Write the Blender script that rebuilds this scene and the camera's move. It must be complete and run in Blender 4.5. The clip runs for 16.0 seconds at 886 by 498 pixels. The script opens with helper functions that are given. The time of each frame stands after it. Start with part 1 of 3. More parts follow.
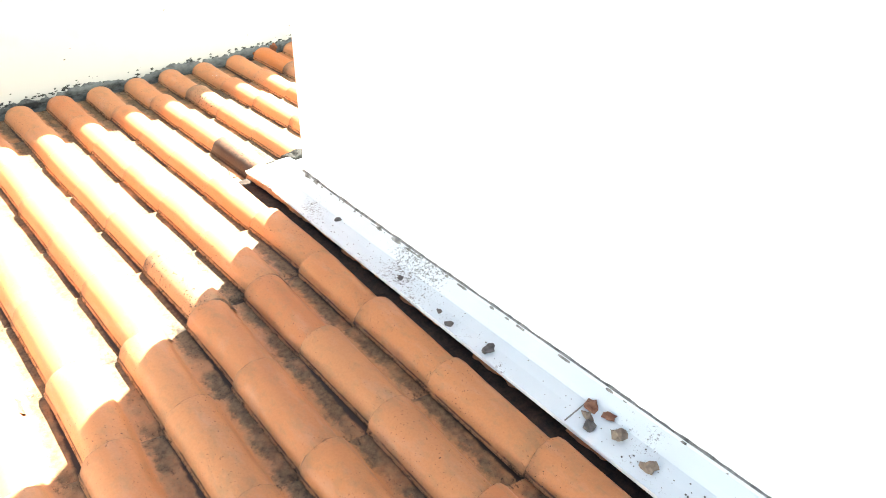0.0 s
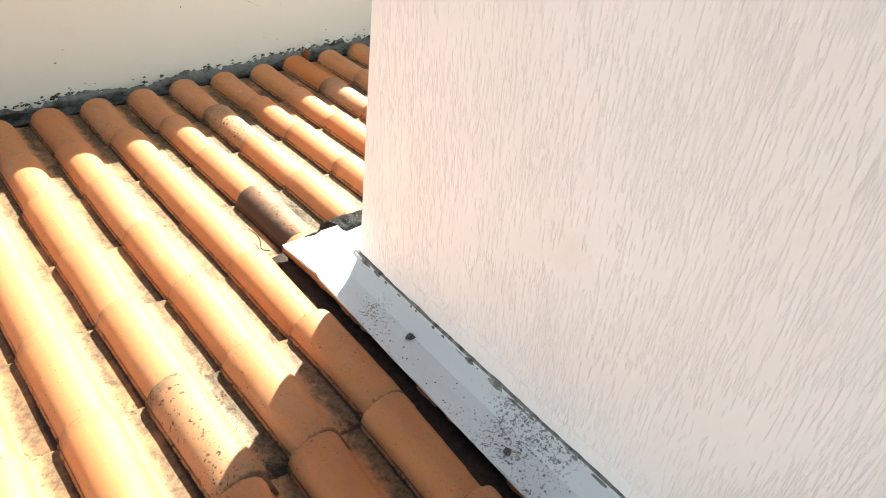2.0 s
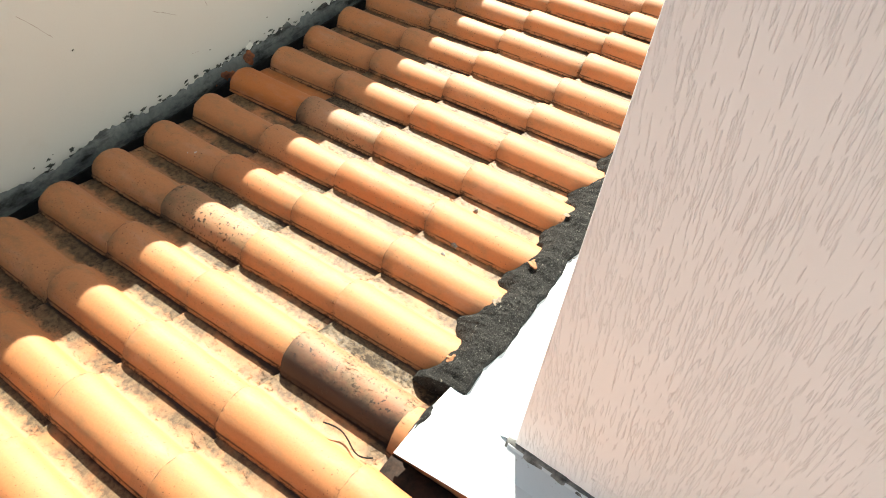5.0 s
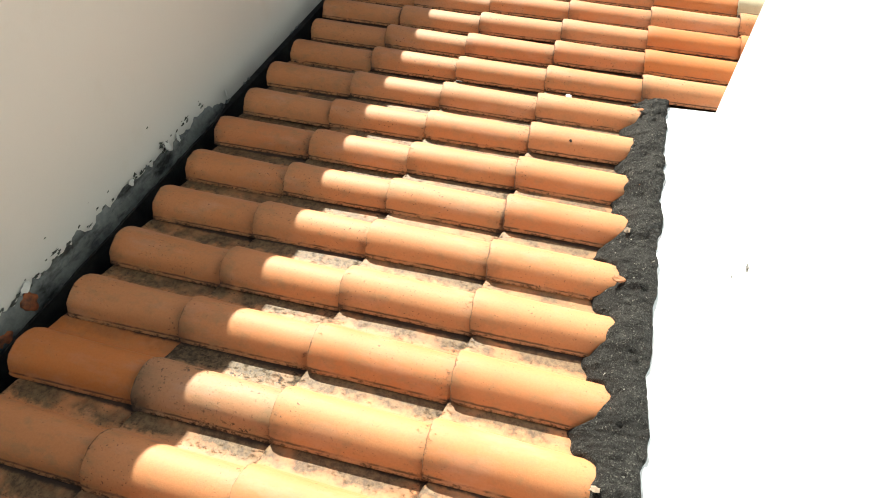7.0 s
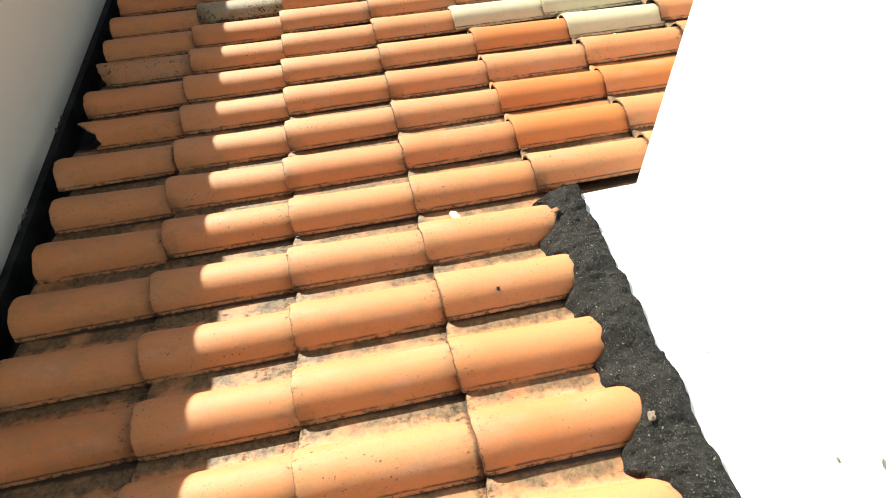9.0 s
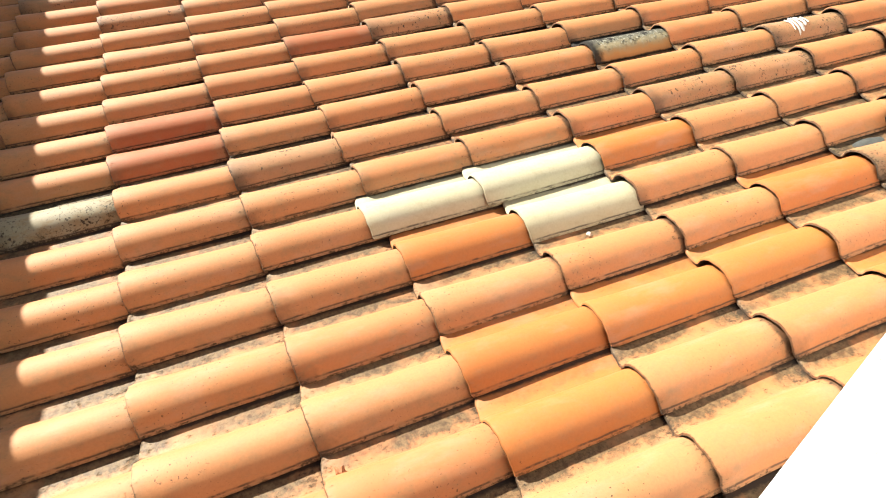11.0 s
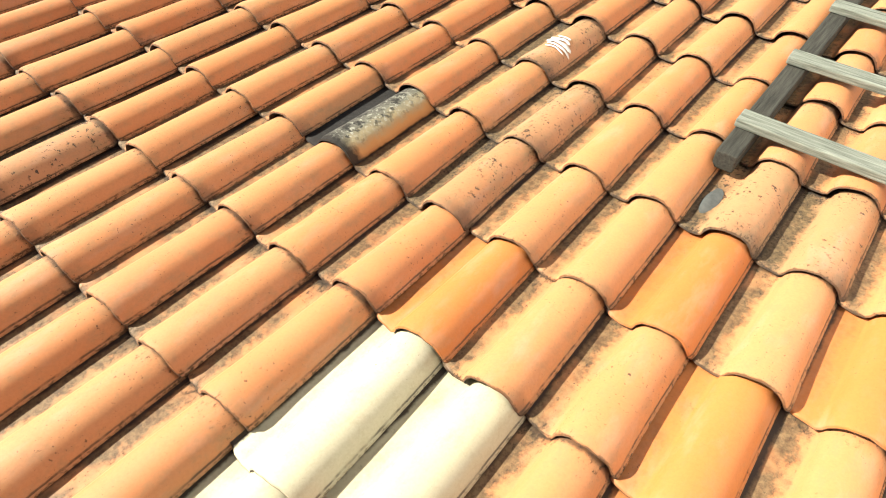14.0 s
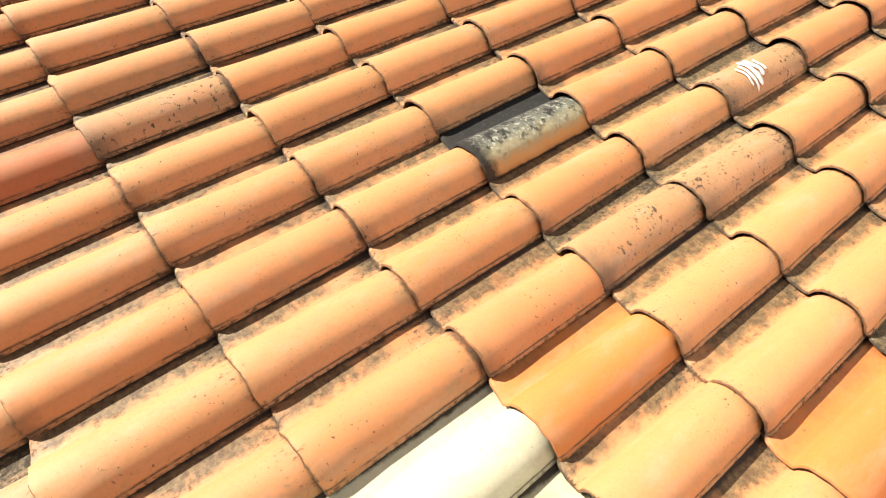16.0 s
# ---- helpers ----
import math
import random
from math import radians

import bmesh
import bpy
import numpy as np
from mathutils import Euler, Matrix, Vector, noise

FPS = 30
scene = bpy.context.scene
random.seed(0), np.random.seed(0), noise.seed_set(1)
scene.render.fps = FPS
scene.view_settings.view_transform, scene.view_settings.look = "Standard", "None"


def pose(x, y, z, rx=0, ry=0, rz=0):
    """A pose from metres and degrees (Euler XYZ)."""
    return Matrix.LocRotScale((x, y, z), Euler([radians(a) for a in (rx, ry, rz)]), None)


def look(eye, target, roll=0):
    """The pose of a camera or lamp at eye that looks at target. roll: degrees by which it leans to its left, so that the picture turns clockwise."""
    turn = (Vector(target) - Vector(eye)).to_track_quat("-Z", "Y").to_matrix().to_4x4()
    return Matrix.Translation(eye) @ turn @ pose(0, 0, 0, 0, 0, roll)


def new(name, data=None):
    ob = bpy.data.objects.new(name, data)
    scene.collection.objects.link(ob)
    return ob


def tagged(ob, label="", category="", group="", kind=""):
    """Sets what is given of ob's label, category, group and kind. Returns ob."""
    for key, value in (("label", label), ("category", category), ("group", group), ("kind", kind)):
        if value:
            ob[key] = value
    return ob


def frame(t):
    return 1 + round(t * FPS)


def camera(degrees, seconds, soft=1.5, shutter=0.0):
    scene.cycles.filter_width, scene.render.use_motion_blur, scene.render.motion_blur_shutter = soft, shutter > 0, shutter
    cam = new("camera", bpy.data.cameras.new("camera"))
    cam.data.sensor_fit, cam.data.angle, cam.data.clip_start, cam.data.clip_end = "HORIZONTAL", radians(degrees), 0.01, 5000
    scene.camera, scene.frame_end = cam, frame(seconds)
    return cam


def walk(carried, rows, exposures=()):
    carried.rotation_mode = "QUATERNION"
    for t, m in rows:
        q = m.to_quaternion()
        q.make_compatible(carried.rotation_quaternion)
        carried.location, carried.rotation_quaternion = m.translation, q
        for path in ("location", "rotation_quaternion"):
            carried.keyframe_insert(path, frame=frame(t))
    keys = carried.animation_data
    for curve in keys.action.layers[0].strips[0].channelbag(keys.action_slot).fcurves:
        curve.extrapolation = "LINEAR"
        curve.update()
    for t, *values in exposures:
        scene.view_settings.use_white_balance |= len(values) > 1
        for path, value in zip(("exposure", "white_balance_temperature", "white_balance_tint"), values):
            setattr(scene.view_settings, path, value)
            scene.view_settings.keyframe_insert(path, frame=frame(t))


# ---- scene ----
# The roof's own frame: x across the tile columns, y down the slope, z square to the tiles.
ROOF = pose(0, 0, 0, -6.2, 0.86, 0)
PLUMB = Vector((-0.015, -0.108, 0.994))       # straight up, in the roof's frame
DOWN = Vector((-1.12, -0.635, -1.0))          # the way the sunlight falls, in the roof's frame
cam = camera(67.9, 16.0, soft=1.0)
PATH = [
    (0, (-0.017, 0.034, 1.278), (1.096, 1.262, 0.16), -0.4),
    (0.5, (0.084, 0.27, 1.281), (1.071, 1.564, 0.118), 1.3),
    (1, (0.134, 0.402, 1.282), (0.976, 1.753, 0.072), 1.4),
    (1.5, (0.173, 0.606, 1.3), (1.218, 1.784, 0.066), 1.2),
    (2, (0.22, 0.779, 1.28), (1.333, 1.957, 0.107), 4.1),
    (2.5, (0.304, 0.997, 1.283), (1.339, 2.197, 0.064), 1.8),
    (3, (0.309, 1.161, 1.254), (1.395, 2.238, -0.036), 1.9),
    (3.2, (0.301, 1.246, 1.281), (1.403, 2.268, -0.039), -2.1),
    (5.3, (0.555, 1.906, 1.365), (1.669, 2.721, -0.082), -1.8),
    (5.5, (0.57, 1.976, 1.361), (1.745, 2.75, -0.06), 0.3),
    (6, (0.784, 2.19, 1.319), (2.089, 2.967, 0.018), -5.4),
    (6.5, (0.956, 2.317, 1.304), (2.203, 3.07, -0.066), -5.0),
    (7, (1.187, 2.418, 1.295), (2.551, 2.847, -0.103), -2.7),
    (7.5, (1.341, 2.495, 1.292), (2.723, 2.804, -0.121), -2.2),
    (8, (1.662, 2.587, 1.217), (3.034, 2.615, -0.238), -6.7),
    (8.5, (1.864, 2.721, 1.257), (3.254, 2.727, -0.182), -7.3),
    (9, (1.987, 2.756, 1.238), (3.371, 2.607, -0.197), -6.5),
    (9.5, (2.165, 2.851, 1.259), (3.476, 2.445, -0.196), -3.9),
    (10, (2.353, 2.815, 1.238), (3.705, 2.337, -0.156), -3.0),
    (10.2, (2.492, 2.759, 1.235), (3.867, 2.252, -0.126), -2.9),
    (12.3, (3.396, 2.617, 1.205), (4.717, 2.175, -0.23), -5.9),
    (12.5, (3.46, 2.6, 1.201), (4.788, 2.197, -0.238), -8.3),
    (13, (3.701, 2.45, 1.191), (4.899, 1.708, -0.229), -4.2),
    (13.5, (3.763, 2.339, 1.181), (4.838, 1.473, -0.266), -4.0),
    (14, (3.817, 2.213, 1.158), (4.665, 1.147, -0.306), 0.3),
    (14.5, (3.907, 2.122, 1.117), (4.603, 1.02, -0.4), 3.0),
    (15, (4.005, 2.071, 1.091), (4.778, 1.11, -0.484), 3.5),
    (15.5, (4.051, 2.039, 1.111), (4.822, 1.101, -0.478), 4.7),
    (16, (4.103, 2.076, 1.131), (5.033, 1.268, -0.444), 3.8),
]
EXPOSURES = [(0.0, 3.5), (0.5, 3.28), (1.0, 2.84), (1.5, 2.54), (2.0, 2.14), (3.0, 1.76), (5.5, 1.66), (7.0, 1.54), (9.0, 1.47), (12.5, 1.54), (16.0, 1.5)]
walk(cam, [(t, ROOF @ look(eye, target, roll)) for t, eye, target, roll in PATH], EXPOSURES)

# ---- light ----
fall = (ROOF.to_3x3() @ DOWN).normalized()
sun_data = bpy.data.lights.new("sun", "SUN")
sun_data.energy, sun_data.angle, sun_data.color = 5.0, radians(0.53), (1.0, 0.95, 0.80)
sun = new("sun", sun_data)
sun.matrix_world = Matrix.Translation((3, 3, 6)) @ fall.to_track_quat("-Z", "Y").to_matrix().to_4x4()
world = bpy.data.worlds.new("sky")
scene.world = world
world.use_nodes = True
wn = world.node_tree.nodes
sky = wn.new("ShaderNodeTexSky")
sky.sky_type, sky.sun_disc = "NISHITA", False
sky.sun_elevation = math.asin(-fall.z)
sky.sun_rotation = math.atan2(-fall.x, -fall.y)
wn["Background"].inputs["Strength"].default_value = 0.028
sky.dust_density = 4.0
haze = wn.new("ShaderNodeHueSaturation")
haze.inputs["Saturation"].default_value = 0.85
world.node_tree.links.new(sky.outputs["Color"], haze.inputs["Color"])
world.node_tree.links.new(haze.outputs["Color"], wn["Background"].inputs["Color"])

# ---- materials ----
class Mat:
    """A node material with short ways to add nodes."""

    def __init__(self, name, rough=0.8, metal=0.0, coords="Object"):
        self.m = bpy.data.materials.new(name)
        self.m.use_nodes = True
        self.t = self.m.node_tree
        self.b = self.t.nodes["Principled BSDF"]
        self.b.inputs["Roughness"].default_value = rough
        self.b.inputs["Metallic"].default_value = metal
        self.b.inputs["Specular IOR Level"].default_value = 0.3
        self.co = self.t.nodes.new("ShaderNodeTexCoord").outputs[coords]

    def node(self, kind, **sets):
        n = self.t.nodes.new(kind)
        for k, v in sets.items():
            n.inputs[k].default_value = v
        return n

    def link(self, a, b):
        self.t.links.new(a, b)

    def noise(self, scale, detail=6.0, rough=0.6, where=None, stretch=None):
        n = self.node("ShaderNodeTexNoise", Scale=scale, Detail=detail, Roughness=rough)
        where = where or self.co
        if stretch:
            mp = self.node("ShaderNodeMapping", Scale=stretch)
            self.link(where, mp.inputs["Vector"])
            where = mp.outputs["Vector"]
        self.link(where, n.inputs["Vector"])
        return n.outputs["Fac"]

    def ramp(self, value, stops):
        r = self.t.nodes.new("ShaderNodeValToRGB")
        while len(r.color_ramp.elements) < len(stops):
            r.color_ramp.elements.new(0.5)
        for e, (p, c) in zip(r.color_ramp.elements, stops):
            e.position = p
            e.color = (c, c, c, 1) if isinstance(c, (int, float)) else (*c, 1)
        self.link(value, r.inputs["Fac"])
        return r.outputs["Color"]

    def mix(self, fac, a, b, mode="MIX"):
        n = self.t.nodes.new("ShaderNodeMix")
        n.data_type, n.blend_type = "RGBA", mode
        for slot, v in ((0, fac), (6, a), (7, b)):
            if isinstance(v, (int, float)):
                n.inputs[slot].default_value = v if slot == 0 else (v, v, v, 1)
            elif isinstance(v, tuple):
                n.inputs[slot].default_value = (*v, 1)
            else:
                self.link(v, n.inputs[slot])
        return n.outputs[2]

    def math(self, op, a, b=0.0):
        n = self.t.nodes.new("ShaderNodeMath")
        n.operation = op
        for slot, v in ((0, a), (1, b)):
            if isinstance(v, (int, float)):
                n.inputs[slot].default_value = v
            else:
                self.link(v, n.inputs[slot])
        return n.outputs[0]

    def bump(self, height, strength, distance):
        n = self.node("ShaderNodeBump", Strength=strength, Distance=distance)
        self.link(height, n.inputs["Height"])
        old = self.b.inputs["Normal"]
        if old.is_linked:
            self.link(old.links[0].from_socket, n.inputs["Normal"])
        self.link(n.outputs["Normal"], old)

    def colour(self, c):
        if isinstance(c, tuple):
            self.b.inputs["Base Color"].default_value = (*c, 1)
        else:
            self.link(c, self.b.inputs["Base Color"])


def clay(name, one, two, three, dirt=0.5, island=False, rough=0.64, flank=0.0, laps=1.0):
    """Fired clay: three body colours by piece, soft blotches, soot specks, and dirt lying in the flat pan."""
    m = Mat(name, rough)
    if island:
        pick = m.t.nodes.new("ShaderNodeNewGeometry").outputs["Random Per Island"]
    else:
        pick = m.t.nodes.new("ShaderNodeObjectInfo").outputs["Random"]
    shift = m.node("ShaderNodeVectorMath")
    shift.operation = "ADD"
    m.link(m.co, shift.inputs[0])
    spread = m.node("ShaderNodeCombineXYZ")
    m.link(m.math("MULTIPLY", pick, 37.0), spread.inputs["X"])
    m.link(m.math("MULTIPLY", pick, 91.0), spread.inputs["Y"])
    m.link(spread.outputs[0], shift.inputs[1])
    at = shift.outputs[0]
    uv = m.node("ShaderNodeSeparateXYZ")
    m.link(m.t.nodes.new("ShaderNodeTexCoord").outputs["UV"], uv.inputs[0])
    u, v = uv.outputs["X"], uv.outputs["Y"]         # v runs from 0.02 at the lower end; the underside has 0
    body = m.ramp(pick, [(0.0, one), (0.35, two), (0.62, one), (0.8, three), (1.0, two)])
    blot = m.noise(9.0, 4.0, 0.55, at)
    body = m.mix(m.ramp(blot, [(0.38, 0.0), (0.75, 0.55)]), body, two, "MIX")
    fine = m.noise(160.0, 4.0, 0.7, at)
    body = m.mix(m.ramp(fine, [(0.3, 0.25), (0.6, 0.0)]), body, tuple(c * 0.62 for c in one))
    pale = m.noise(14.0, 5.0, 0.65, at, (1.0, 0.35, 1.0))
    body = m.mix(m.ramp(pale, [(0.54, 0.0), (0.76, 0.40)]), body, tuple(0.6 * c + 0.16 for c in two))
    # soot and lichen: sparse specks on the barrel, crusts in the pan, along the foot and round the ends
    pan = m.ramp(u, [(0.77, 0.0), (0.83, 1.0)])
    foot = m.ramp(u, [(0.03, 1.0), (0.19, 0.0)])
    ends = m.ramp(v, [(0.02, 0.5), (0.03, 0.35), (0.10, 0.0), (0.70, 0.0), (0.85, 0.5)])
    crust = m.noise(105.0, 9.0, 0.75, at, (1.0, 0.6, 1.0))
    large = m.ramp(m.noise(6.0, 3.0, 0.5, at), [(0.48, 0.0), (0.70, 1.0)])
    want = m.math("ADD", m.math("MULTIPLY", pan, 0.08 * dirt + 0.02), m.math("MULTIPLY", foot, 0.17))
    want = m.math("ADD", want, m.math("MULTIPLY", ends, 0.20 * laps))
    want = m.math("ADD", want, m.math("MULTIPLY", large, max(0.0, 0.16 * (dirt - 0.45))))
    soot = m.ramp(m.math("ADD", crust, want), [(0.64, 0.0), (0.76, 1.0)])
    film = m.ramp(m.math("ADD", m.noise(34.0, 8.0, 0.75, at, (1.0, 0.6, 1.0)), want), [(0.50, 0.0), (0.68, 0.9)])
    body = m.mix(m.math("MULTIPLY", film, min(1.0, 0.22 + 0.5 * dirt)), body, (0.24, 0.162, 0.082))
    # silt washed against the next barrel's foot, in patches down the channel
    edge = m.math("ADD", u, m.math("MULTIPLY", m.math("SUBTRACT", m.noise(24.0, 7.0, 0.7, at), 0.5), 0.30))
    silt = m.math("MULTIPLY", m.ramp(edge, [(0.85 - 0.05 * dirt, 0.0), (0.91 - 0.05 * dirt, 0.95)]), m.ramp(m.noise(8.0, 3.0, 0.5, at), [(0.40 - 0.12 * dirt, 0.1), (0.56 - 0.10 * dirt, 1.0)]))
    mud = m.mix(m.ramp(m.noise(75.0, 6.0, 0.7, at), [(0.38, 0.0), (0.62, 1.0)]), (0.034, 0.024, 0.012), (0.150, 0.104, 0.052))
    body = m.mix(m.math("MULTIPLY", silt, min(1.0, 0.55 + 0.6 * dirt) * (0.3 + 0.7 * laps)), body, mud)
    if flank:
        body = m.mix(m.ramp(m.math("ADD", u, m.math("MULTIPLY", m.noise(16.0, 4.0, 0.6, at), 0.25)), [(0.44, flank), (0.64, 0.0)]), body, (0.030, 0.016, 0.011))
    # joint under the next barrel's foot: black dirt, with the gap's shade painted in
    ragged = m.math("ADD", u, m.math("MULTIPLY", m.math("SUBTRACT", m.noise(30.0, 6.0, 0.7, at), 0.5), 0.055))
    joint_dark = m.ramp(ragged, [(0.950, 0.0), (0.968, 0.94)])
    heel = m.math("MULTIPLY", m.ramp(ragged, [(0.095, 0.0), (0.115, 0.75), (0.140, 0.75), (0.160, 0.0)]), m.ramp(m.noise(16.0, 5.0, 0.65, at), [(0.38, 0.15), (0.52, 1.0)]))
    # underside and inner rim painted black for the shade in the lap gap
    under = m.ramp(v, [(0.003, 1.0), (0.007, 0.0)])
    joint_dark = m.math("MAXIMUM", joint_dark, under)
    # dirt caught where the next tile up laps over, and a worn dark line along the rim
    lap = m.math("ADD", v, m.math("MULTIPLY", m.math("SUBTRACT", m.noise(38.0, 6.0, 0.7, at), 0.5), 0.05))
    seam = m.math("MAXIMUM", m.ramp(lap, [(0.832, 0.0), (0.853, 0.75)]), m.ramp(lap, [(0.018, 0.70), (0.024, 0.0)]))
    joint_dark = m.math("MAXIMUM", joint_dark, m.math("MULTIPLY", seam, m.ramp(m.noise(12.0, 4.0, 0.6, at), [(0.34, 0.5 * laps), (0.52, laps)])))
    body = m.mix(m.math("MAXIMUM", joint_dark, heel), body, m.mix(under, (0.022, 0.011, 0.007), (0.012, 0.007, 0.005)))
    grime = m.mix(m.noise(60.0, 3.0, 0.5, at), (0.010, 0.008, 0.006), (0.060, 0.044, 0.030))
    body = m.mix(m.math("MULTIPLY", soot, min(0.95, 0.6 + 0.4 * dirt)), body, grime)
    speck = m.ramp(m.noise(150.0, 4.0, 0.55, at), [(0.70 - 0.075 * dirt, 0.0), (0.73 - 0.075 * dirt, 0.9)])
    body = m.mix(m.math("MULTIPLY", speck, m.ramp(m.noise(5.0, 2.0, 0.5, at), [(0.50 - 0.08 * dirt, 0.0), (0.64, 1.0)])), body, (0.018, 0.011, 0.008))
    # a sooty corner at the lower end of some pieces
    tip = m.math("ADD", v, m.math("MULTIPLY", m.math("SUBTRACT", m.noise(30.0, 6.0, 0.65, at), 0.5), 0.22))
    some = m.ramp(m.math("FRACT", m.math("MULTIPLY", pick, 13.0)), [(0.40, 0.0), (0.70, 0.75)])
    tip = m.math("MULTIPLY", m.ramp(tip, [(0.04, 0.8), (0.13, 0.0)]), m.ramp(u, [(0.10, 1.0), (0.30, 0.5), (0.46, 0.0)]))
    body = m.mix(m.math("MULTIPLY", m.math("MULTIPLY", tip, some), laps), body, (0.050, 0.030, 0.019))
    if dirt > 1:
        corner = m.math("ADD", v, m.math("MULTIPLY", m.math("SUBTRACT", m.noise(26.0, 6.0, 0.65, at), 0.5), 0.28))
        smudge = m.math("MULTIPLY", m.ramp(corner, [(0.05, 0.62), (0.20, 0.0)]), m.ramp(u, [(0.10, 1.0), (0.42, 0.55), (0.60, 0.0)]))
        body = m.mix(smudge, body, (0.060, 0.036, 0.022))
        flakes = m.math("MULTIPLY", m.ramp(m.noise(75.0, 6.0, 0.62, at), [(0.58, 0.0), (0.615, 0.92)]), m.ramp(m.noise(11.0, 3.0, 0.5, at), [(0.46, 0.0), (0.56, 1.0)]))
        body = m.mix(flakes, body, (0.026, 0.017, 0.012))
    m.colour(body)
    m.b.inputs["Specular IOR Level"].default_value = 0.42
    m.link(m.ramp(soot, [(0.0, rough), (1.0, 0.95)]), m.b.inputs["Roughness"])
    m.bump(fine, 0.25, 0.0015)
    m.bump(soot, 0.5, 0.0015)
    return m.m


CLAY = ((0.478, 0.192, 0.071), (0.468, 0.209, 0.088), (0.458, 0.167, 0.060))
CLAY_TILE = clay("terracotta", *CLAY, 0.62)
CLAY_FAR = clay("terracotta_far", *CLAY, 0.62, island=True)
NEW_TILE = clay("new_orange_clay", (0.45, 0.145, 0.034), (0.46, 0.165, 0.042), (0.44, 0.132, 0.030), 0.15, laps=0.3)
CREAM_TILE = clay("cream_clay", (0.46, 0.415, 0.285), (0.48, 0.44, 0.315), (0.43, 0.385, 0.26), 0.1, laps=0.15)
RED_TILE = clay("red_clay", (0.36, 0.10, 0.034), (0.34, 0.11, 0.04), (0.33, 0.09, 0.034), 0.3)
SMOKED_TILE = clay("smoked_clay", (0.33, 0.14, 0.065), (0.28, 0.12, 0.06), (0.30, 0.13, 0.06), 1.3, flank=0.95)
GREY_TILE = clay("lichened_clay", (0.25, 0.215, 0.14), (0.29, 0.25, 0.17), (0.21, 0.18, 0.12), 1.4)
# silted copy with the gutter wall's shade also put into its colour
SHADED_SILT_TILE = clay("shaded_silt_terracotta", *CLAY, 0.72)
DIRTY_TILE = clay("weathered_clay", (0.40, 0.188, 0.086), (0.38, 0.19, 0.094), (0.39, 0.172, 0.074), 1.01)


def crusted():
    """A tile whose crown and pan are black and crusted with pale lichen, its lee flank still clay."""
    m = Mat("blackened_clay", 0.8)
    uv = m.node("ShaderNodeSeparateXYZ")
    m.link(m.t.nodes.new("ShaderNodeTexCoord").outputs["UV"], uv.inputs[0])
    u = m.math("ADD", uv.outputs["X"], m.math("MULTIPLY", m.math("SUBTRACT", m.noise(22.0, 5.0, 0.6), 0.5), 0.22))
    base = m.ramp(u, [(0.0, (0.02, 0.015, 0.01)), (0.08, (0.36, 0.17, 0.06)), (0.22, (0.40, 0.21, 0.08)), (0.32, (0.30, 0.25, 0.15)), (0.42, (0.12, 0.115, 0.09)), (0.58, (0.05, 0.047, 0.042)), (0.80, (0.014, 0.013, 0.013))])
    pale = m.math("MULTIPLY", m.ramp(m.noise(95.0, 6.0, 0.65), [(0.53, 0.0), (0.60, 0.75)]), m.ramp(u, [(0.28, 0.0), (0.38, 1.0), (0.55, 0.7), (0.66, 0.04)]))
    base = m.mix(pale, base, (0.36, 0.36, 0.31))
    dark = m.math("MULTIPLY", m.ramp(m.noise(40.0, 5.0, 0.65), [(0.52, 0.0), (0.60, 0.95)]), m.ramp(u, [(0.26, 0.0), (0.4, 1.0)]))
    base = m.mix(dark, base, (0.012, 0.011, 0.010))
    end = m.math("ADD", uv.outputs["Y"], m.math("MULTIPLY", m.math("SUBTRACT", m.noise(35.0, 5.0, 0.6), 0.5), 0.12))
    base = m.mix(m.ramp(end, [(0.05, 0.95), (0.12, 0.0)]), base, (0.013, 0.011, 0.010))
    m.colour(base)
    m.bump(m.noise(95.0, 6.0, 0.65), 0.5, 0.003)
    return m.m


BLACK_TILE = crusted()



def stucco(name, tint, streak, strength):
    """Painted render with dragged vertical scratches."""
    m = Mat(name, 0.85, coords="Object")
    wide = m.noise(1.3, 4.0, 0.5)
    base = m.mix(wide, tint, tuple(c * 0.95 for c in tint))
    drag = m.noise(270.0, 3.0, 0.5, None, streak)
    gate = m.noise(7.0, 3.0, 0.6)
    marks = m.ramp(m.math("ADD", drag, m.math("MULTIPLY", gate, 0.55)), [(0.83, 0.0), (0.89, 1.0)])
    base = m.mix(m.math("MULTIPLY", marks, 0.03), base, tuple(c * 0.7 for c in tint))
    base = m.mix(m.ramp(m.noise(30.0, 6.0, 0.7), [(0.72, 0.0), (0.8, 0.35)]), base, (0.45, 0.42, 0.38))
    base = m.mix(m.ramp(m.noise(4.5, 5.0, 0.6), [(0.60, 0.0), (0.74, 0.22)]), base, tuple(c * k for c, k in zip(tint, (0.80, 0.72, 0.62))))
    m.colour(base)
    m.bump(marks, strength, 0.004)
    m.bump(m.noise(220.0, 4.0, 0.6), 0.12, 0.002)
    return m.m


PAINT_BLOCK = stucco("dragged_render", (0.835, 0.87, 0.905), (1.0, 1.0, 0.07), 0.55)
PAINT_GUTTER = stucco("smooth_render", (0.535, 0.552, 0.515), (1.0, 1.0, 0.3), 0.1)


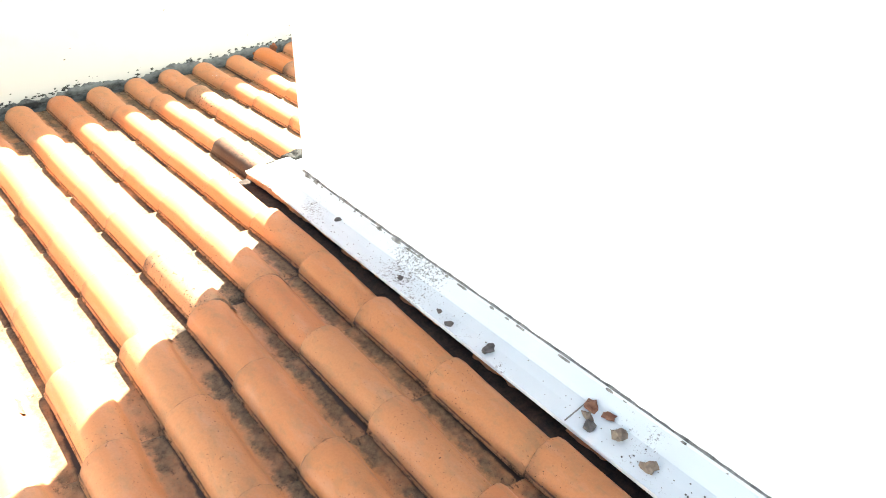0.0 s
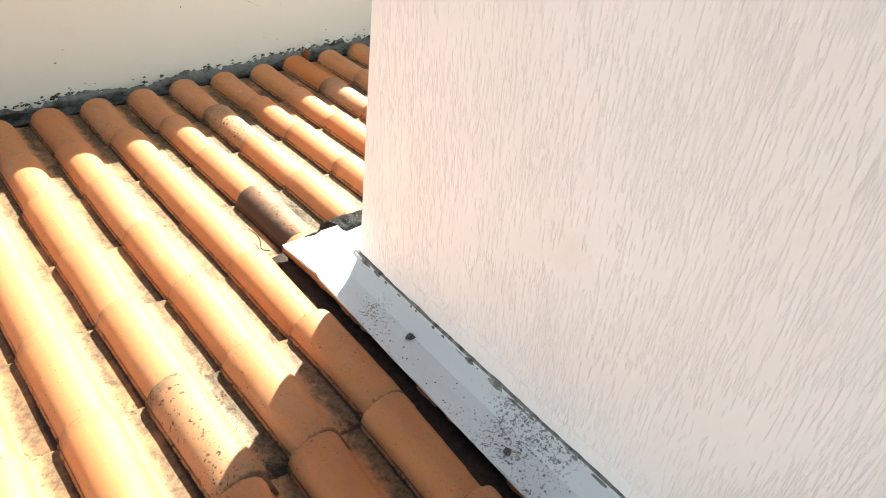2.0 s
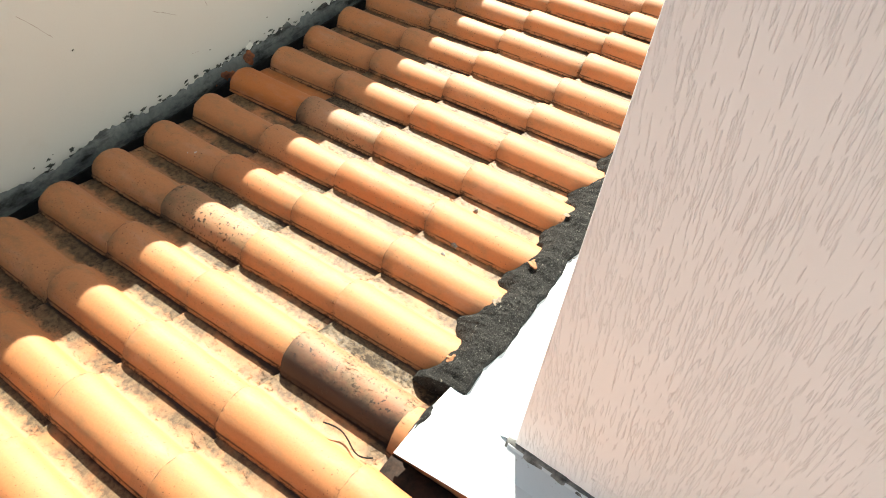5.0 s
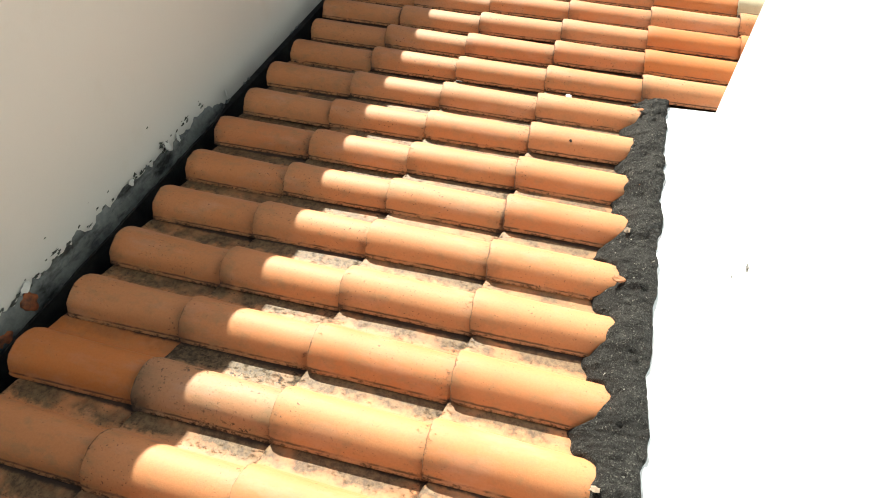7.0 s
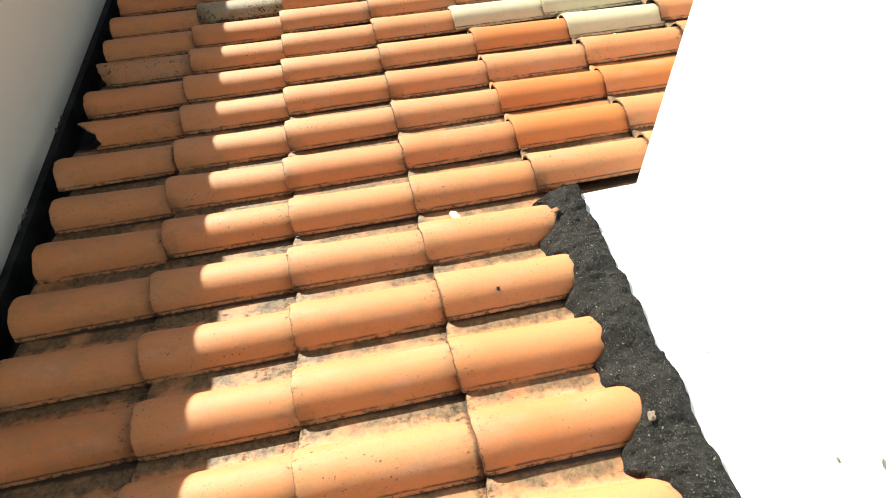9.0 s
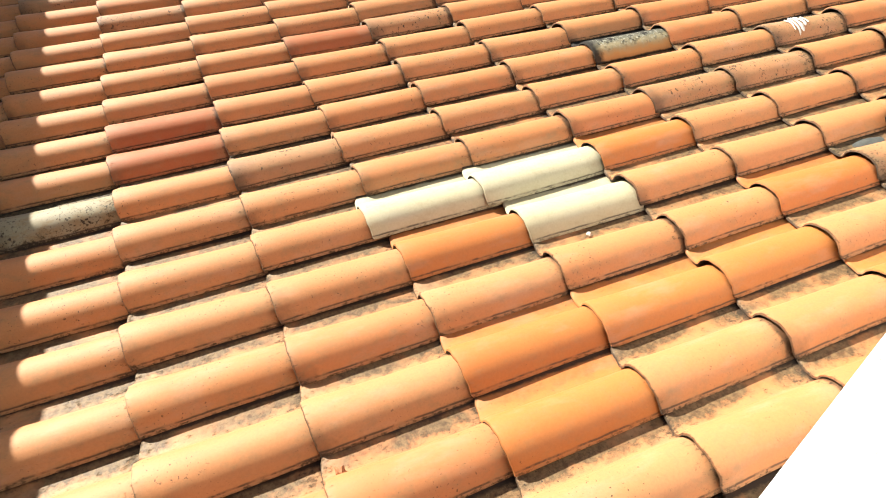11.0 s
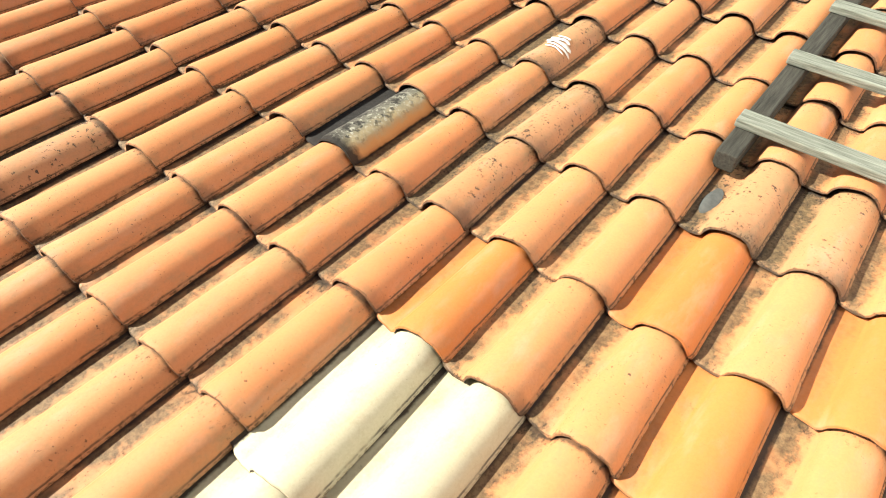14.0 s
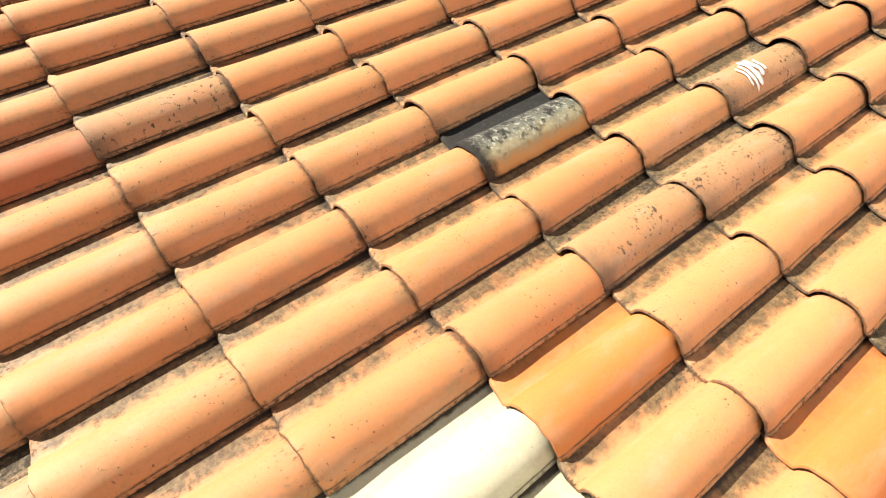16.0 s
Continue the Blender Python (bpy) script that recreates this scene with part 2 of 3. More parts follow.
def bitumen():
    m = Mat("bitumen_mortar", 0.78)
    n = m.noise(45.0, 8.0, 0.7)
    c = m.ramp(n, [(0.3, (0.005, 0.005, 0.005)), (0.55, (0.024, 0.024, 0.023)), (0.75, (0.075, 0.076, 0.070))])
    c = m.mix(m.ramp(m.noise(260.0, 3.0, 0.6), [(0.58, 0.0), (0.66, 0.8)]), c, (0.17, 0.175, 0.15))
    c = m.mix(m.ramp(m.noise(110.0, 4.0, 0.6), [(0.66, 0.0), (0.70, 0.9)]), c, (0.42, 0.41, 0.36))
    m.colour(c)
    m.bump(n, 1.0, 0.03)
    m.bump(m.noise(130.0, 6.0, 0.7), 1.0, 0.018)
    return m.m


def sheet_metal():
    m = Mat("painted_flashing", 0.45, 0.0)
    c = m.mix(m.noise(2.0, 3.0, 0.5), (0.58, 0.66, 0.71), (0.66, 0.72, 0.755))
    spots = m.math("ADD", m.noise(120.0, 8.0, 0.75), m.math("MULTIPLY", m.ramp(m.noise(4.0, 3.0, 0.5), [(0.4, 0.0), (0.65, 1.0)]), 0.21))
    c = m.mix(m.ramp(spots, [(0.68, 0.0), (0.76, 0.8)]), c, (0.07, 0.06, 0.05))
    m.colour(c)
    m.bump(m.noise(6.0, 2.0, 0.5), 0.25, 0.01)
    return m.m


def plain(name, dark, light, scale, rough=0.8, stretch=None, relief=0.4, metal=0.0):
    m = Mat(name, rough, metal)
    n = m.noise(scale, 7.0, 0.65, None, stretch)
    m.colour(m.mix(m.ramp(n, [(0.3, 0.0), (0.7, 1.0)]), dark, light))
    m.bump(n, relief, 0.004)
    return m.m


TAR = bitumen()
METAL = sheet_metal()
SEALANT = plain("old_sealant", (0.04, 0.04, 0.037), (0.34, 0.35, 0.34), 40.0)
MOULD = plain("mouldy_cement", (0.008, 0.009, 0.008), (0.085, 0.098, 0.085), 26.0)


def wet_cement():
    """Grey-green cement, smooth and damp, with black mould in patches."""
    m = Mat("wet_cement", 0.6)
    c = m.mix(m.noise(55.0, 6.0, 0.65), (0.060, 0.074, 0.072), (0.210, 0.235, 0.225))
    c = m.mix(m.ramp(m.noise(11.0, 6.0, 0.65, None, (0.5, 1.0, 1.4)), [(0.47, 0.0), (0.62, 0.95)]), c, (0.010, 0.011, 0.010))
    m.colour(c)
    m.bump(m.noise(28.0, 6.0, 0.6), 0.6, 0.010)
    return m.m


WET_CEMENT = wet_cement()
CRACK_GREY = plain("crack_shadow", (0.22, 0.20, 0.17), (0.36, 0.34, 0.30), 40.0)
# near black: the gutter's deep shade is put into this colour
GUTTER_DARK = plain("gutter_shade", (0.006, 0.006, 0.006), (0.03, 0.03, 0.027), 18.0)
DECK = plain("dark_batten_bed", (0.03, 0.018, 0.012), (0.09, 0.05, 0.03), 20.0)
STONE = plain("grey_pebble", (0.06, 0.055, 0.05), (0.15, 0.14, 0.135), 60.0)
RUBBLE = plain("red_rubble", (0.14, 0.055, 0.03), (0.28, 0.14, 0.09), 50.0)
PLASTER_BIT = plain("plaster_chip", (0.16, 0.12, 0.09), (0.30, 0.24, 0.18), 50.0)
WOOD_RUNG = plain("weathered_rung_timber", (0.06, 0.066, 0.054), (0.22, 0.24, 0.205), 24.0, 0.85, (0.35, 6.0, 6.0), 0.8)
WOOD_DARK = plain("dark_damp_timber", (0.010, 0.010, 0.008), (0.055, 0.054, 0.045), 24.0, 0.8, (6.0, 0.35, 6.0), 0.8)

COPING = plain("coping_paint", (0.50, 0.53, 0.49), (0.60, 0.62, 0.58), 14.0)
CHIP_CLAY = plain("orange_clay_chip", (0.24, 0.10, 0.04), (0.40, 0.20, 0.11), 45.0)
BARE_BRICK = plain("bare_brick", (0.060, 0.040, 0.030), (0.40, 0.125, 0.045), 38.0)
WHITE_BIT = plain("white_paint_bits", (0.42, 0.41, 0.39), (0.60, 0.59, 0.57), 60.0)
SLATE = plain("slate", (0.045, 0.05, 0.05), (0.085, 0.09, 0.088), 40.0)
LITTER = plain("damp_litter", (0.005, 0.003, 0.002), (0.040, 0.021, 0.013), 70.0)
PIPE_WHITE = plain("pipe_plastic", (0.60, 0.66, 0.70), (0.72, 0.76, 0.78), 12.0, 0.4, None, 0.1)


# ---- building helpers ----
def mesh_of(name, verts, faces, material, uvs=None, smooth=True):
    me = bpy.data.meshes.new(name)
    me.from_pydata(verts, [], faces)
    if uvs is not None:
        layer = me.uv_layers.new(name="uv")
        idx = np.empty(len(me.loops), dtype=np.int32)
        me.loops.foreach_get("vertex_index", idx)
        layer.data.foreach_set("uv", np.asarray(uvs, dtype=np.float32)[idx].ravel())
    me.polygons.foreach_set("use_smooth", [smooth] * len(me.polygons))
    me.materials.append(material)
    me.update()
    return me


def part(name, bm, material, parent, label="", at=None, smooth=False):
    """Links a bmesh as one mesh object under a thing or a part."""
    me = bpy.data.meshes.new(name)
    bm.to_mesh(me)
    bm.free()
    me.polygons.foreach_set("use_smooth", [smooth] * len(me.polygons))
    me.materials.append(material)
    ob = new(name, me)
    ob.parent = parent
    if at is not None:
        ob.matrix_basis = at
    return tagged(ob, label)


def box(bm, x0, x1, y0, y1, z0, z1, m=None):
    """A box into bm, through the pose m where one is given."""
    m = m or Matrix()
    vs = [bm.verts.new(m @ Vector((x, y, z))) for z in (z0, z1) for y in (y0, y1) for x in (x0, x1)]
    for f in ((0, 2, 3, 1), (4, 5, 7, 6), (0, 1, 5, 4), (2, 6, 7, 3), (1, 3, 7, 5), (0, 4, 6, 2)):
        bm.faces.new([vs[i] for i in f])
    return bm


def bevelled(bm, width, segments=2):
    bmesh.ops.bevel(bm, geom=bm.edges[:], offset=width, segments=segments, affect="EDGES", profile=0.5)
    return bm


# ---- layout, in the roof's frame ----
PITCH, FIRST = 0.1925, 1.39                  # columns: the foot of each barrel is at FIRST + n * PITCH
STEP = 0.3455                                # rows: the lower ends
ROWS_Y = [3.690, 3.350, 3.011, 2.664, 2.326, 1.980, 1.626, 1.298, 0.957, 0.615] + [0.615 - STEP * i for i in range(1, 8)]
NEAR_X, NEAR_Y = 1.122, 2.104                # the block's corner by the side flashing
FAR_X, FAR_Y = 3.225, 2.098                  # its other corner
WALL_Y = 3.83                                # the wall behind the gutter


def side_x(y):
    """The block's flashed side runs a little off the columns."""
    return NEAR_X + 0.045 * (y - NEAR_Y)


def face_y(x):
    return NEAR_Y + (FAR_Y - NEAR_Y) * (x - NEAR_X) / (FAR_X - NEAR_X)


def up(x, y, h):
    """A point h metres plumb above (x, y) of the roof's plane."""
    return Vector((x, y, 0)) + PLUMB * h


def prism(corners, low, high):
    """A plumb prism over a ring of plan points, with slightly worn edges."""
    bm = bmesh.new()
    rings = [[bm.verts.new(up(x, y, h)) for x, y in corners] for h in (low, high)]
    n = len(corners)
    for i in range(n):
        bm.faces.new((rings[0][i], rings[0][(i + 1) % n], rings[1][(i + 1) % n], rings[1][i]))
    bm.faces.new(rings[1])
    bm.faces.new(rings[0][::-1])
    bmesh.ops.recalc_face_normals(bm, faces=bm.faces[:])
    return bevelled(bm, 0.005, 2)


def piece(name, label, category="", kind=""):
    """An empty in the roof's frame that holds the parts of a thing."""
    ob = new(name)
    ob.matrix_world = ROOF
    return tagged(ob, label, category, kind=kind)


# ---- large structure ----
roof = piece("roof", "low-pitched roof of terracotta barrel tiles running down to a gutter", "roof", "structure")
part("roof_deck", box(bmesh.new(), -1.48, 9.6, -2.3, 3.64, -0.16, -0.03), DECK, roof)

wall = piece("wall_gutter", "cream-painted rendered wall with a mouldy base above the gutter", "wall", "structure")
part("wall_body", prism([(-2.2, WALL_Y), (10.0, WALL_Y), (10.0, WALL_Y + 0.2), (-2.2, WALL_Y + 0.2)], -0.5, 0.787), PAINT_GUTTER, wall)
part("coping", prism([(-2.2, WALL_Y - 0.02), (10.0, WALL_Y - 0.02), (10.0, WALL_Y + 0.22), (-2.2, WALL_Y + 0.22)], 0.787, 0.839), COPING, wall, "pale grey-green coping along the wall's top")

block = piece("wall_block", "white block with vertically scratched render rising through the roof", "wall", "structure")
part("wall_body", prism([(NEAR_X, NEAR_Y), (FAR_X, FAR_Y), (FAR_X - 0.1, -2.2), (side_x(-2.2), -2.2)], -0.25, 2.7), PAINT_BLOCK, block)

# out-of-view wall, added to bounce sunlight onto the block's shaded side
bounce_wall = piece("wall_bounce", "added plain white wall, out of view, bouncing light onto the block", "wall", "structure")
part("wall_body", prism([(-1.7, -2.4), (-1.5, -2.4), (-1.5, WALL_Y - 0.01), (-1.7, WALL_Y - 0.01)], -0.3, 0.9), PAINT_BLOCK, bounce_wall)

gutter = piece("gutter", "dirty valley gutter between tile ends and wall, coloured dark for its shade", "gutter", "structure")
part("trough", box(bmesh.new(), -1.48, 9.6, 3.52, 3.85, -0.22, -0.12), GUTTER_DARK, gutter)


# ---- tiles ----
TILE_L = 0.405
ARCH = [0.27 + 0.305 * k for k in range(10)]   # the barrel's angles, from the foot over the crown
PROFILE = [(-0.006, 0.007), (-0.004, 0.011), (0.000, 0.0125)] + [(0.066 - 0.0645 * math.cos(a), 0.004 + 0.0535 * math.sin(a) ** 0.92) for a in ARCH] + [
    (0.137, 0.0080), (0.156, 0.0045), (0.180, 0.0035), (0.203, 0.0030)]
US, VS, THICK, RAISE = len(PROFILE), 7, 0.009, 0.0138
ALONG = [0.0, 0.035, 0.2, 0.45, 0.7, 0.88, 1.0]


def top_of(x):
    """Height of the tile's profile at x past the foot."""
    for (xa, za), (xb, zb) in zip(PROFILE, PROFILE[1:]):
        if xa <= x <= xb:
            return za + (zb - za) * (x - xa) / (xb - xa)
    return 0.005


def tile_shell(seed, broken=0.0):
    """One interlocking tile: a tapered barrel with a flat pan beside it. Origin: foot of the lower end; up the slope is -y."""
    rnd = random.Random(seed)
    outer, inner, uvs = [], [], []
    chip_u, chip_d = rnd.uniform(0.1, 0.9), rnd.choice((0, 0, 0.003, 0.006))
    wob = [rnd.uniform(-0.0016, 0.0016) for _ in range(US)]
    bow = rnd.uniform(-0.002, 0.002)
    for j, v in enumerate(ALONG):
        lip = 0.0025 if j == 1 else (0.0 if j == 0 else 0.0005)
        for i, (px, pz) in enumerate(PROFILE):
            u = i / (US - 1)
            x0, z0 = PROFILE[max(i - 1, 0)]
            x1, z1 = PROFILE[min(i + 1, US - 1)]
            n = Vector((z0 - z1, 0, x1 - x0)).normalized()
            x = 0.062 + (px - 0.062) * (1 - (0.10 if px < 0.15 else 0.03) * v) + bow * math.sin(v * math.pi)
            z = 0.001 + pz * (1 - 0.065 * v)
            y = -v * TILE_L
            if j == 0:
                y += wob[i] - chip_d * math.exp(-((u - chip_u) / 0.05) ** 2) - (0, 0.003, 0.008, 0.017)[max(0, i - 13)]
            if j < 2:
                y += 0.008 * min(1.0, 2 * u)      # the lower end is cut a little askew
            if broken and j < 3:
                y -= (1, 0.8, 0.25)[j] * broken * max(0.0, 1 - abs(i - 3) / 6.0) * (0.8 + 0.5 * noise.noise(Vector((i * 1.7, seed, 0))))
            z += RAISE * (1 - v * TILE_L / STEP)
            z += 0.0014 * noise.noise(Vector((x * 18, y * 7, seed * 3.1)))
            p = Vector((x, y, z)) + n * lip
            outer.append(p)
            inner.append(p - n * THICK * (0.55 if j == 0 else 1.0) + Vector((0, 0.002 if j == 0 else 0.0, 0)))
            uvs.append((u, 0.02 + 0.98 * v))
    n = US * VS
    verts = outer + inner
    # v 0 marks the underside, which gets its shade as black colour
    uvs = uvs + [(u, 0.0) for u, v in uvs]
    faces = []
    for j in range(VS - 1):
        for i in range(US - 1):
            a, b, c, d = j * US + i, j * US + i + 1, (j + 1) * US + i + 1, (j + 1) * US + i
            faces.append((a, b, c, d))
            faces.append((a + n, d + n, c + n, b + n))
        a, d = j * US, (j + 1) * US
        faces.append((a, d, d + n, a + n))
        a, d = j * US + US - 1, (j + 1) * US + US - 1
        faces.append((a, a + n, d + n, d))
    for i in range(US - 1):
        a, b = i, i + 1
        faces.append((a, a + n, b + n, b))
    return verts, faces, uvs


SHELLS = [tile_shell(s) for s in range(7)] + [tile_shell(21, 0.10), tile_shell(22, 0.045)]
MESHES = {}


def tile_mesh(kind, material):
    key = (kind, material.name)
    if key not in MESHES:
        v, f, uv = SHELLS[kind]
        MESHES[key] = mesh_of("roof_tile", v, f, material, uv)
        MESHES[key].set_sharp_from_angle(angle=radians(50))
    return MESHES[key]


# Tiles that differ from the rest, by column and row
SPECIAL = {}


def special(col, row, material, label):
    SPECIAL[(col, row)] = (material, label)


CREAM = "cream clay roof tile, paler than its neighbours"
ORANGE = "newer bright orange clay roof tile"
for cell in ((15, 4), (15, 5), (14, 5)):
    special(*cell, CREAM_TILE, CREAM)
special(17, 1, GREY_TILE, "pale grey-green stained roof tile half in shade")
for cell in ((14, 4), (15, 6), (12, 5), (13, 7), (12, 4), (12, 6), (11, 7), (11, 4), (2, 0)):
    special(*cell, NEW_TILE, ORANGE)
for cell in ((21, 4), (18, 2), (19, 2)):
    special(*cell, RED_TILE, "redder clay roof tile")
special(13, 0, CLAY_TILE, "clay roof tile with its corner broken off above the gutter")
special(15, 0, DIRTY_TILE, "weathered roof tile with a chipped end above the gutter")
special(18, 7, BLACK_TILE, "blackened roof tile with a crust of soot and lichen")
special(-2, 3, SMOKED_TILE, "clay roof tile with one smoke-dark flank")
for cell in ((-1, 1), (2, 1), (-5, 5), (16, 7), (17, 9), (13, 8), (12, 8), (16, 8), (26, 1), (21, 5), (24, 2), (17, 3)):
    special(*cell, DIRTY_TILE, "weathered clay roof tile speckled with soot")


def flash_z(y):
    """Height of the side flashing's sheet."""
    return 0.068 + 0.010 * min(1.0, max(0.0, (y - 1.75) / 0.38))


def tile_places():
    rnd = random.Random(11)
    for r, y in enumerate(ROWS_Y):
        for n in range(-10, 38):
            x = FIRST + n * PITCH
            dx, dy, dz = rnd.uniform(-0.0045, 0.0045), rnd.uniform(-0.007, 0.007), rnd.uniform(0, 0.004)
            turn, kind = rnd.uniform(-0.7, 0.7), rnd.randrange(7)
            roll = rnd.uniform(-0.12, 0.2)
            kind = {(13, 0): 7, (15, 0): 8}.get((n, r), kind)
            if r >= 4 and -2 < n and x < FAR_X - 0.13:
                continue                      # the block stands here
            if r == 0:
                dy += rnd.uniform(-0.012, 0.012)
            if n <= -2 and y < 1.98:
                dx += 0.045 * (y - 1.98)      # these columns fan out a little up the slope
                turn -= 2.3
            if n == -2 and r >= 4:
                dz = flash_z(y - 0.2) - 0.080  # tucked under the flashing, its foot just showing
                dx = side_x(y) - 0.146 - 0.008 * max(0.0, 1.9 - y) - x
                turn = -3.1
            if n == 15 and r in (4, 5):
                dy = 0.036                    # these two have slid down
            if n == 9 and r >= 4:
                dz = -0.022                   # cut in beside the block
            if n > 5 and r >= 4:
                dy += 0.003
            yield n, r, pose(x + dx, y + dy, dz, roll, 0, turn), kind
    for r, y in enumerate(ROWS_Y):            # the columns that run on to the added bounce wall
        for n in range(-13, -10):
            fan = min(0.0, y - 1.98)
            yield n, r, pose(FIRST + n * PITCH + 0.045 * fan, y + rnd.uniform(-0.006, 0.006), 0, 0, 0, -2.3 if fan < 0 else 0), rnd.randrange(7)


def near(n, r):
    """The stretch of roof along which the camera passes."""
    x, y = FIRST + n * PITCH, ROWS_Y[r]
    return (x < 1.2 and y > 0.9 and x > -0.35) or (1.0 < x < 4.0 and y > 1.8) or (3.9 <= x < 5.7 and 0.4 < y < 3.1)


def lay_tiles():
    far_v, far_f, far_uv, near_list = [], [], [], []
    for n, r, m, kind in tile_places():
        if (n, r) in SPECIAL or near(n, r):
            near_list.append((n, r, m, kind))
            continue
        v, f, uv = SHELLS[kind]
        base = len(far_v)
        far_v += [m @ p for p in v]
        far_f += [tuple(i + base for i in q) for q in f]
        far_uv += uv
    me = mesh_of("roof_tile_field", far_v, far_f, CLAY_FAR, far_uv)
    me.set_sharp_from_angle(angle=radians(50))
    field = new("roof_tile_field", me)
    field.parent = roof
    tagged(field, "more terracotta barrel tiles further off", kind="stuff")
    for n, r, m, kind in near_list:
        # two lowest rows: silt plus darker colour for the wall's shade
        material, label = SPECIAL.get((n, r), (SHADED_SILT_TILE if r < 2 and n < 12 else CLAY_TILE, ""))
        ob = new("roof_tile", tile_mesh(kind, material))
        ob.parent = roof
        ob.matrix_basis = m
        tagged(ob, label)
    return len(near_list)


# ---- flashing ----
flashing = piece("flashing", "grey-white painted sheet-metal flashing gritty with dirt, folded round the block", "flashing")


def sheet(rows):
    """A folded sheet through rows of points, 2.5 mm thick."""
    bm = bmesh.new()
    grid = [[bm.verts.new(p) for p in row] for row in rows]
    for r0, r1 in zip(grid, grid[1:]):
        for i in range(len(r0) - 1):
            bm.faces.new((r0[i], r1[i], r1[i + 1], r0[i + 1]))
    bmesh.ops.recalc_face_normals(bm, faces=bm.faces[:])
    bmesh.ops.solidify(bm, geom=bm.faces[:], thickness=0.0025)
    return bm


def side_rows():
    for k in range(0, 44):
        y = NEAR_Y - 0.002 - k * 0.07
        z, w = flash_z(y), side_x(y)
        g = 0.003 * noise.noise(Vector((0, y * 3, 4.0)))
        o = w - 0.140 - 0.008 * max(0.0, 1.9 - y)
        yield [(o + 0.004, y, z - 0.016), (o + g, y, z - 0.001 + g), (o + 0.05, y, z - 0.002), (w - 0.06, y, z), (w - 0.045, y, z + 0.008), (w - 0.012, y, z + 0.024), (w - 0.008, y, z + 0.03)]


def corner_rows():
    for y in (NEAR_Y - 0.004, NEAR_Y + 0.05, NEAR_Y + 0.11, NEAR_Y + 0.190):
        z, e = 0.0795, (y - NEAR_Y) * 0.05
        yield [(NEAR_X - 0.133 - e, y, z - 0.016), (NEAR_X - 0.138 - e, y, z), (NEAR_X - 0.09, y, z - 0.001), (NEAR_X - 0.05, y, z), (NEAR_X + 0.05, y - e, z)]


def face_rows():
    for k in range(0, 31):
        x = NEAR_X + 0.01 + k * 0.0697
        y = face_y(x)
        g = 0.003 * noise.noise(Vector((x * 3, 0, 9.0)))
        z = 0.062 + 0.016 * max(0.0, 1 - (x - NEAR_X) / 0.35)
        if x > FAR_X - 0.012:
            yield [(x, y + 0.158, z - 0.014), (x, y + 0.156, z)] + [(x, y + d, z + 0.001) for d in (0.06, 0.03, 0.004, -0.024)]
            continue
        yield [(x, y + 0.160, z - 0.012), (x, y + 0.158 + g, z), (x, y + 0.06, z + 0.001), (x, y + 0.03, z + 0.003), (x, y + 0.004, z + 0.014), (x, y - 0.024, z + 0.04)]


part("side_sheet", sheet(list(side_rows())), METAL, flashing)
joint = bmesh.new()
box(joint, side_x(0.63) - 0.148, side_x(0.63) - 0.055, -0.0015, 0.0015, 0.068, 0.0708, Matrix.Translation((0, 0.63, 0)))
part("sheet_joint", joint, SEALANT, flashing)
part("corner_sheet", sheet(list(corner_rows())), METAL, flashing)
part("face_sheet", sheet(list(face_rows())), METAL, flashing)


def sealant():
    """A cracked bead along the top of the side sheet."""
    bm = bmesh.new()
    prev = None
    for k in range(0, 300):
        y = NEAR_Y + 0.004 - k * 0.0085
        w, z = side_x(y), flash_z(y) + 0.026
        a = noise.noise(Vector((0, y * 11, 1.5)))
        b = noise.noise(Vector((3, y * 45, 2.5)))
        f = min(1.0, k / 60)
        h = 0.005 + (0.014 - 0.011 * f) * max(0, a + 0.4) + 0.003 * b
        d = 0.010 + 0.004 * b
        ring = [bm.verts.new((w - d - 0.006, y, z - 0.004 + 0.002 * a)), bm.verts.new((w - d, y, z + h * 0.5)), bm.verts.new((w - 0.004, y, z + h)), bm.verts.new((w + 0.004, y, z + h))]
        if prev:
            for i in range(3):
                bm.faces.new((prev[i], ring[i], ring[i + 1], prev[i + 1]))
        prev = ring
    return bm


part("sealant_bead", sealant(), SEALANT, flashing, "cracked dirty grey sealant", smooth=True)


def plaster_lip():
    """The thin lower edge of the textured coat, a hand above the flashing."""
    bm = bmesh.new()
    prev = None
    for k in range(0, 140):
        y = NEAR_Y - 0.16 - k * 0.02
        h = 0.205 - 0.028 * (NEAR_Y - 0.16 - y) + 0.006 * noise.noise(Vector((0, y * 6, 7))) - 0.03
        q = 0.007 * (0.6 + 0.5 * noise.noise(Vector((1, y * 14, 3))))
        pts = [up(side_x(y) + 0.001, y, h - 0.004), up(side_x(y) - q, y, h), up(side_x(y) - q * 0.8, y, h + 0.012), up(side_x(y) + 0.001, y, h + 0.04)]
        ring = [bm.verts.new(p) for p in pts]
        if prev:
            for i in range(3):
                bm.faces.new((prev[i], ring[i], ring[i + 1], prev[i + 1]))
        prev = ring
    return bm


part("coat_edge", plaster_lip(), PAINT_BLOCK, block, smooth=True)


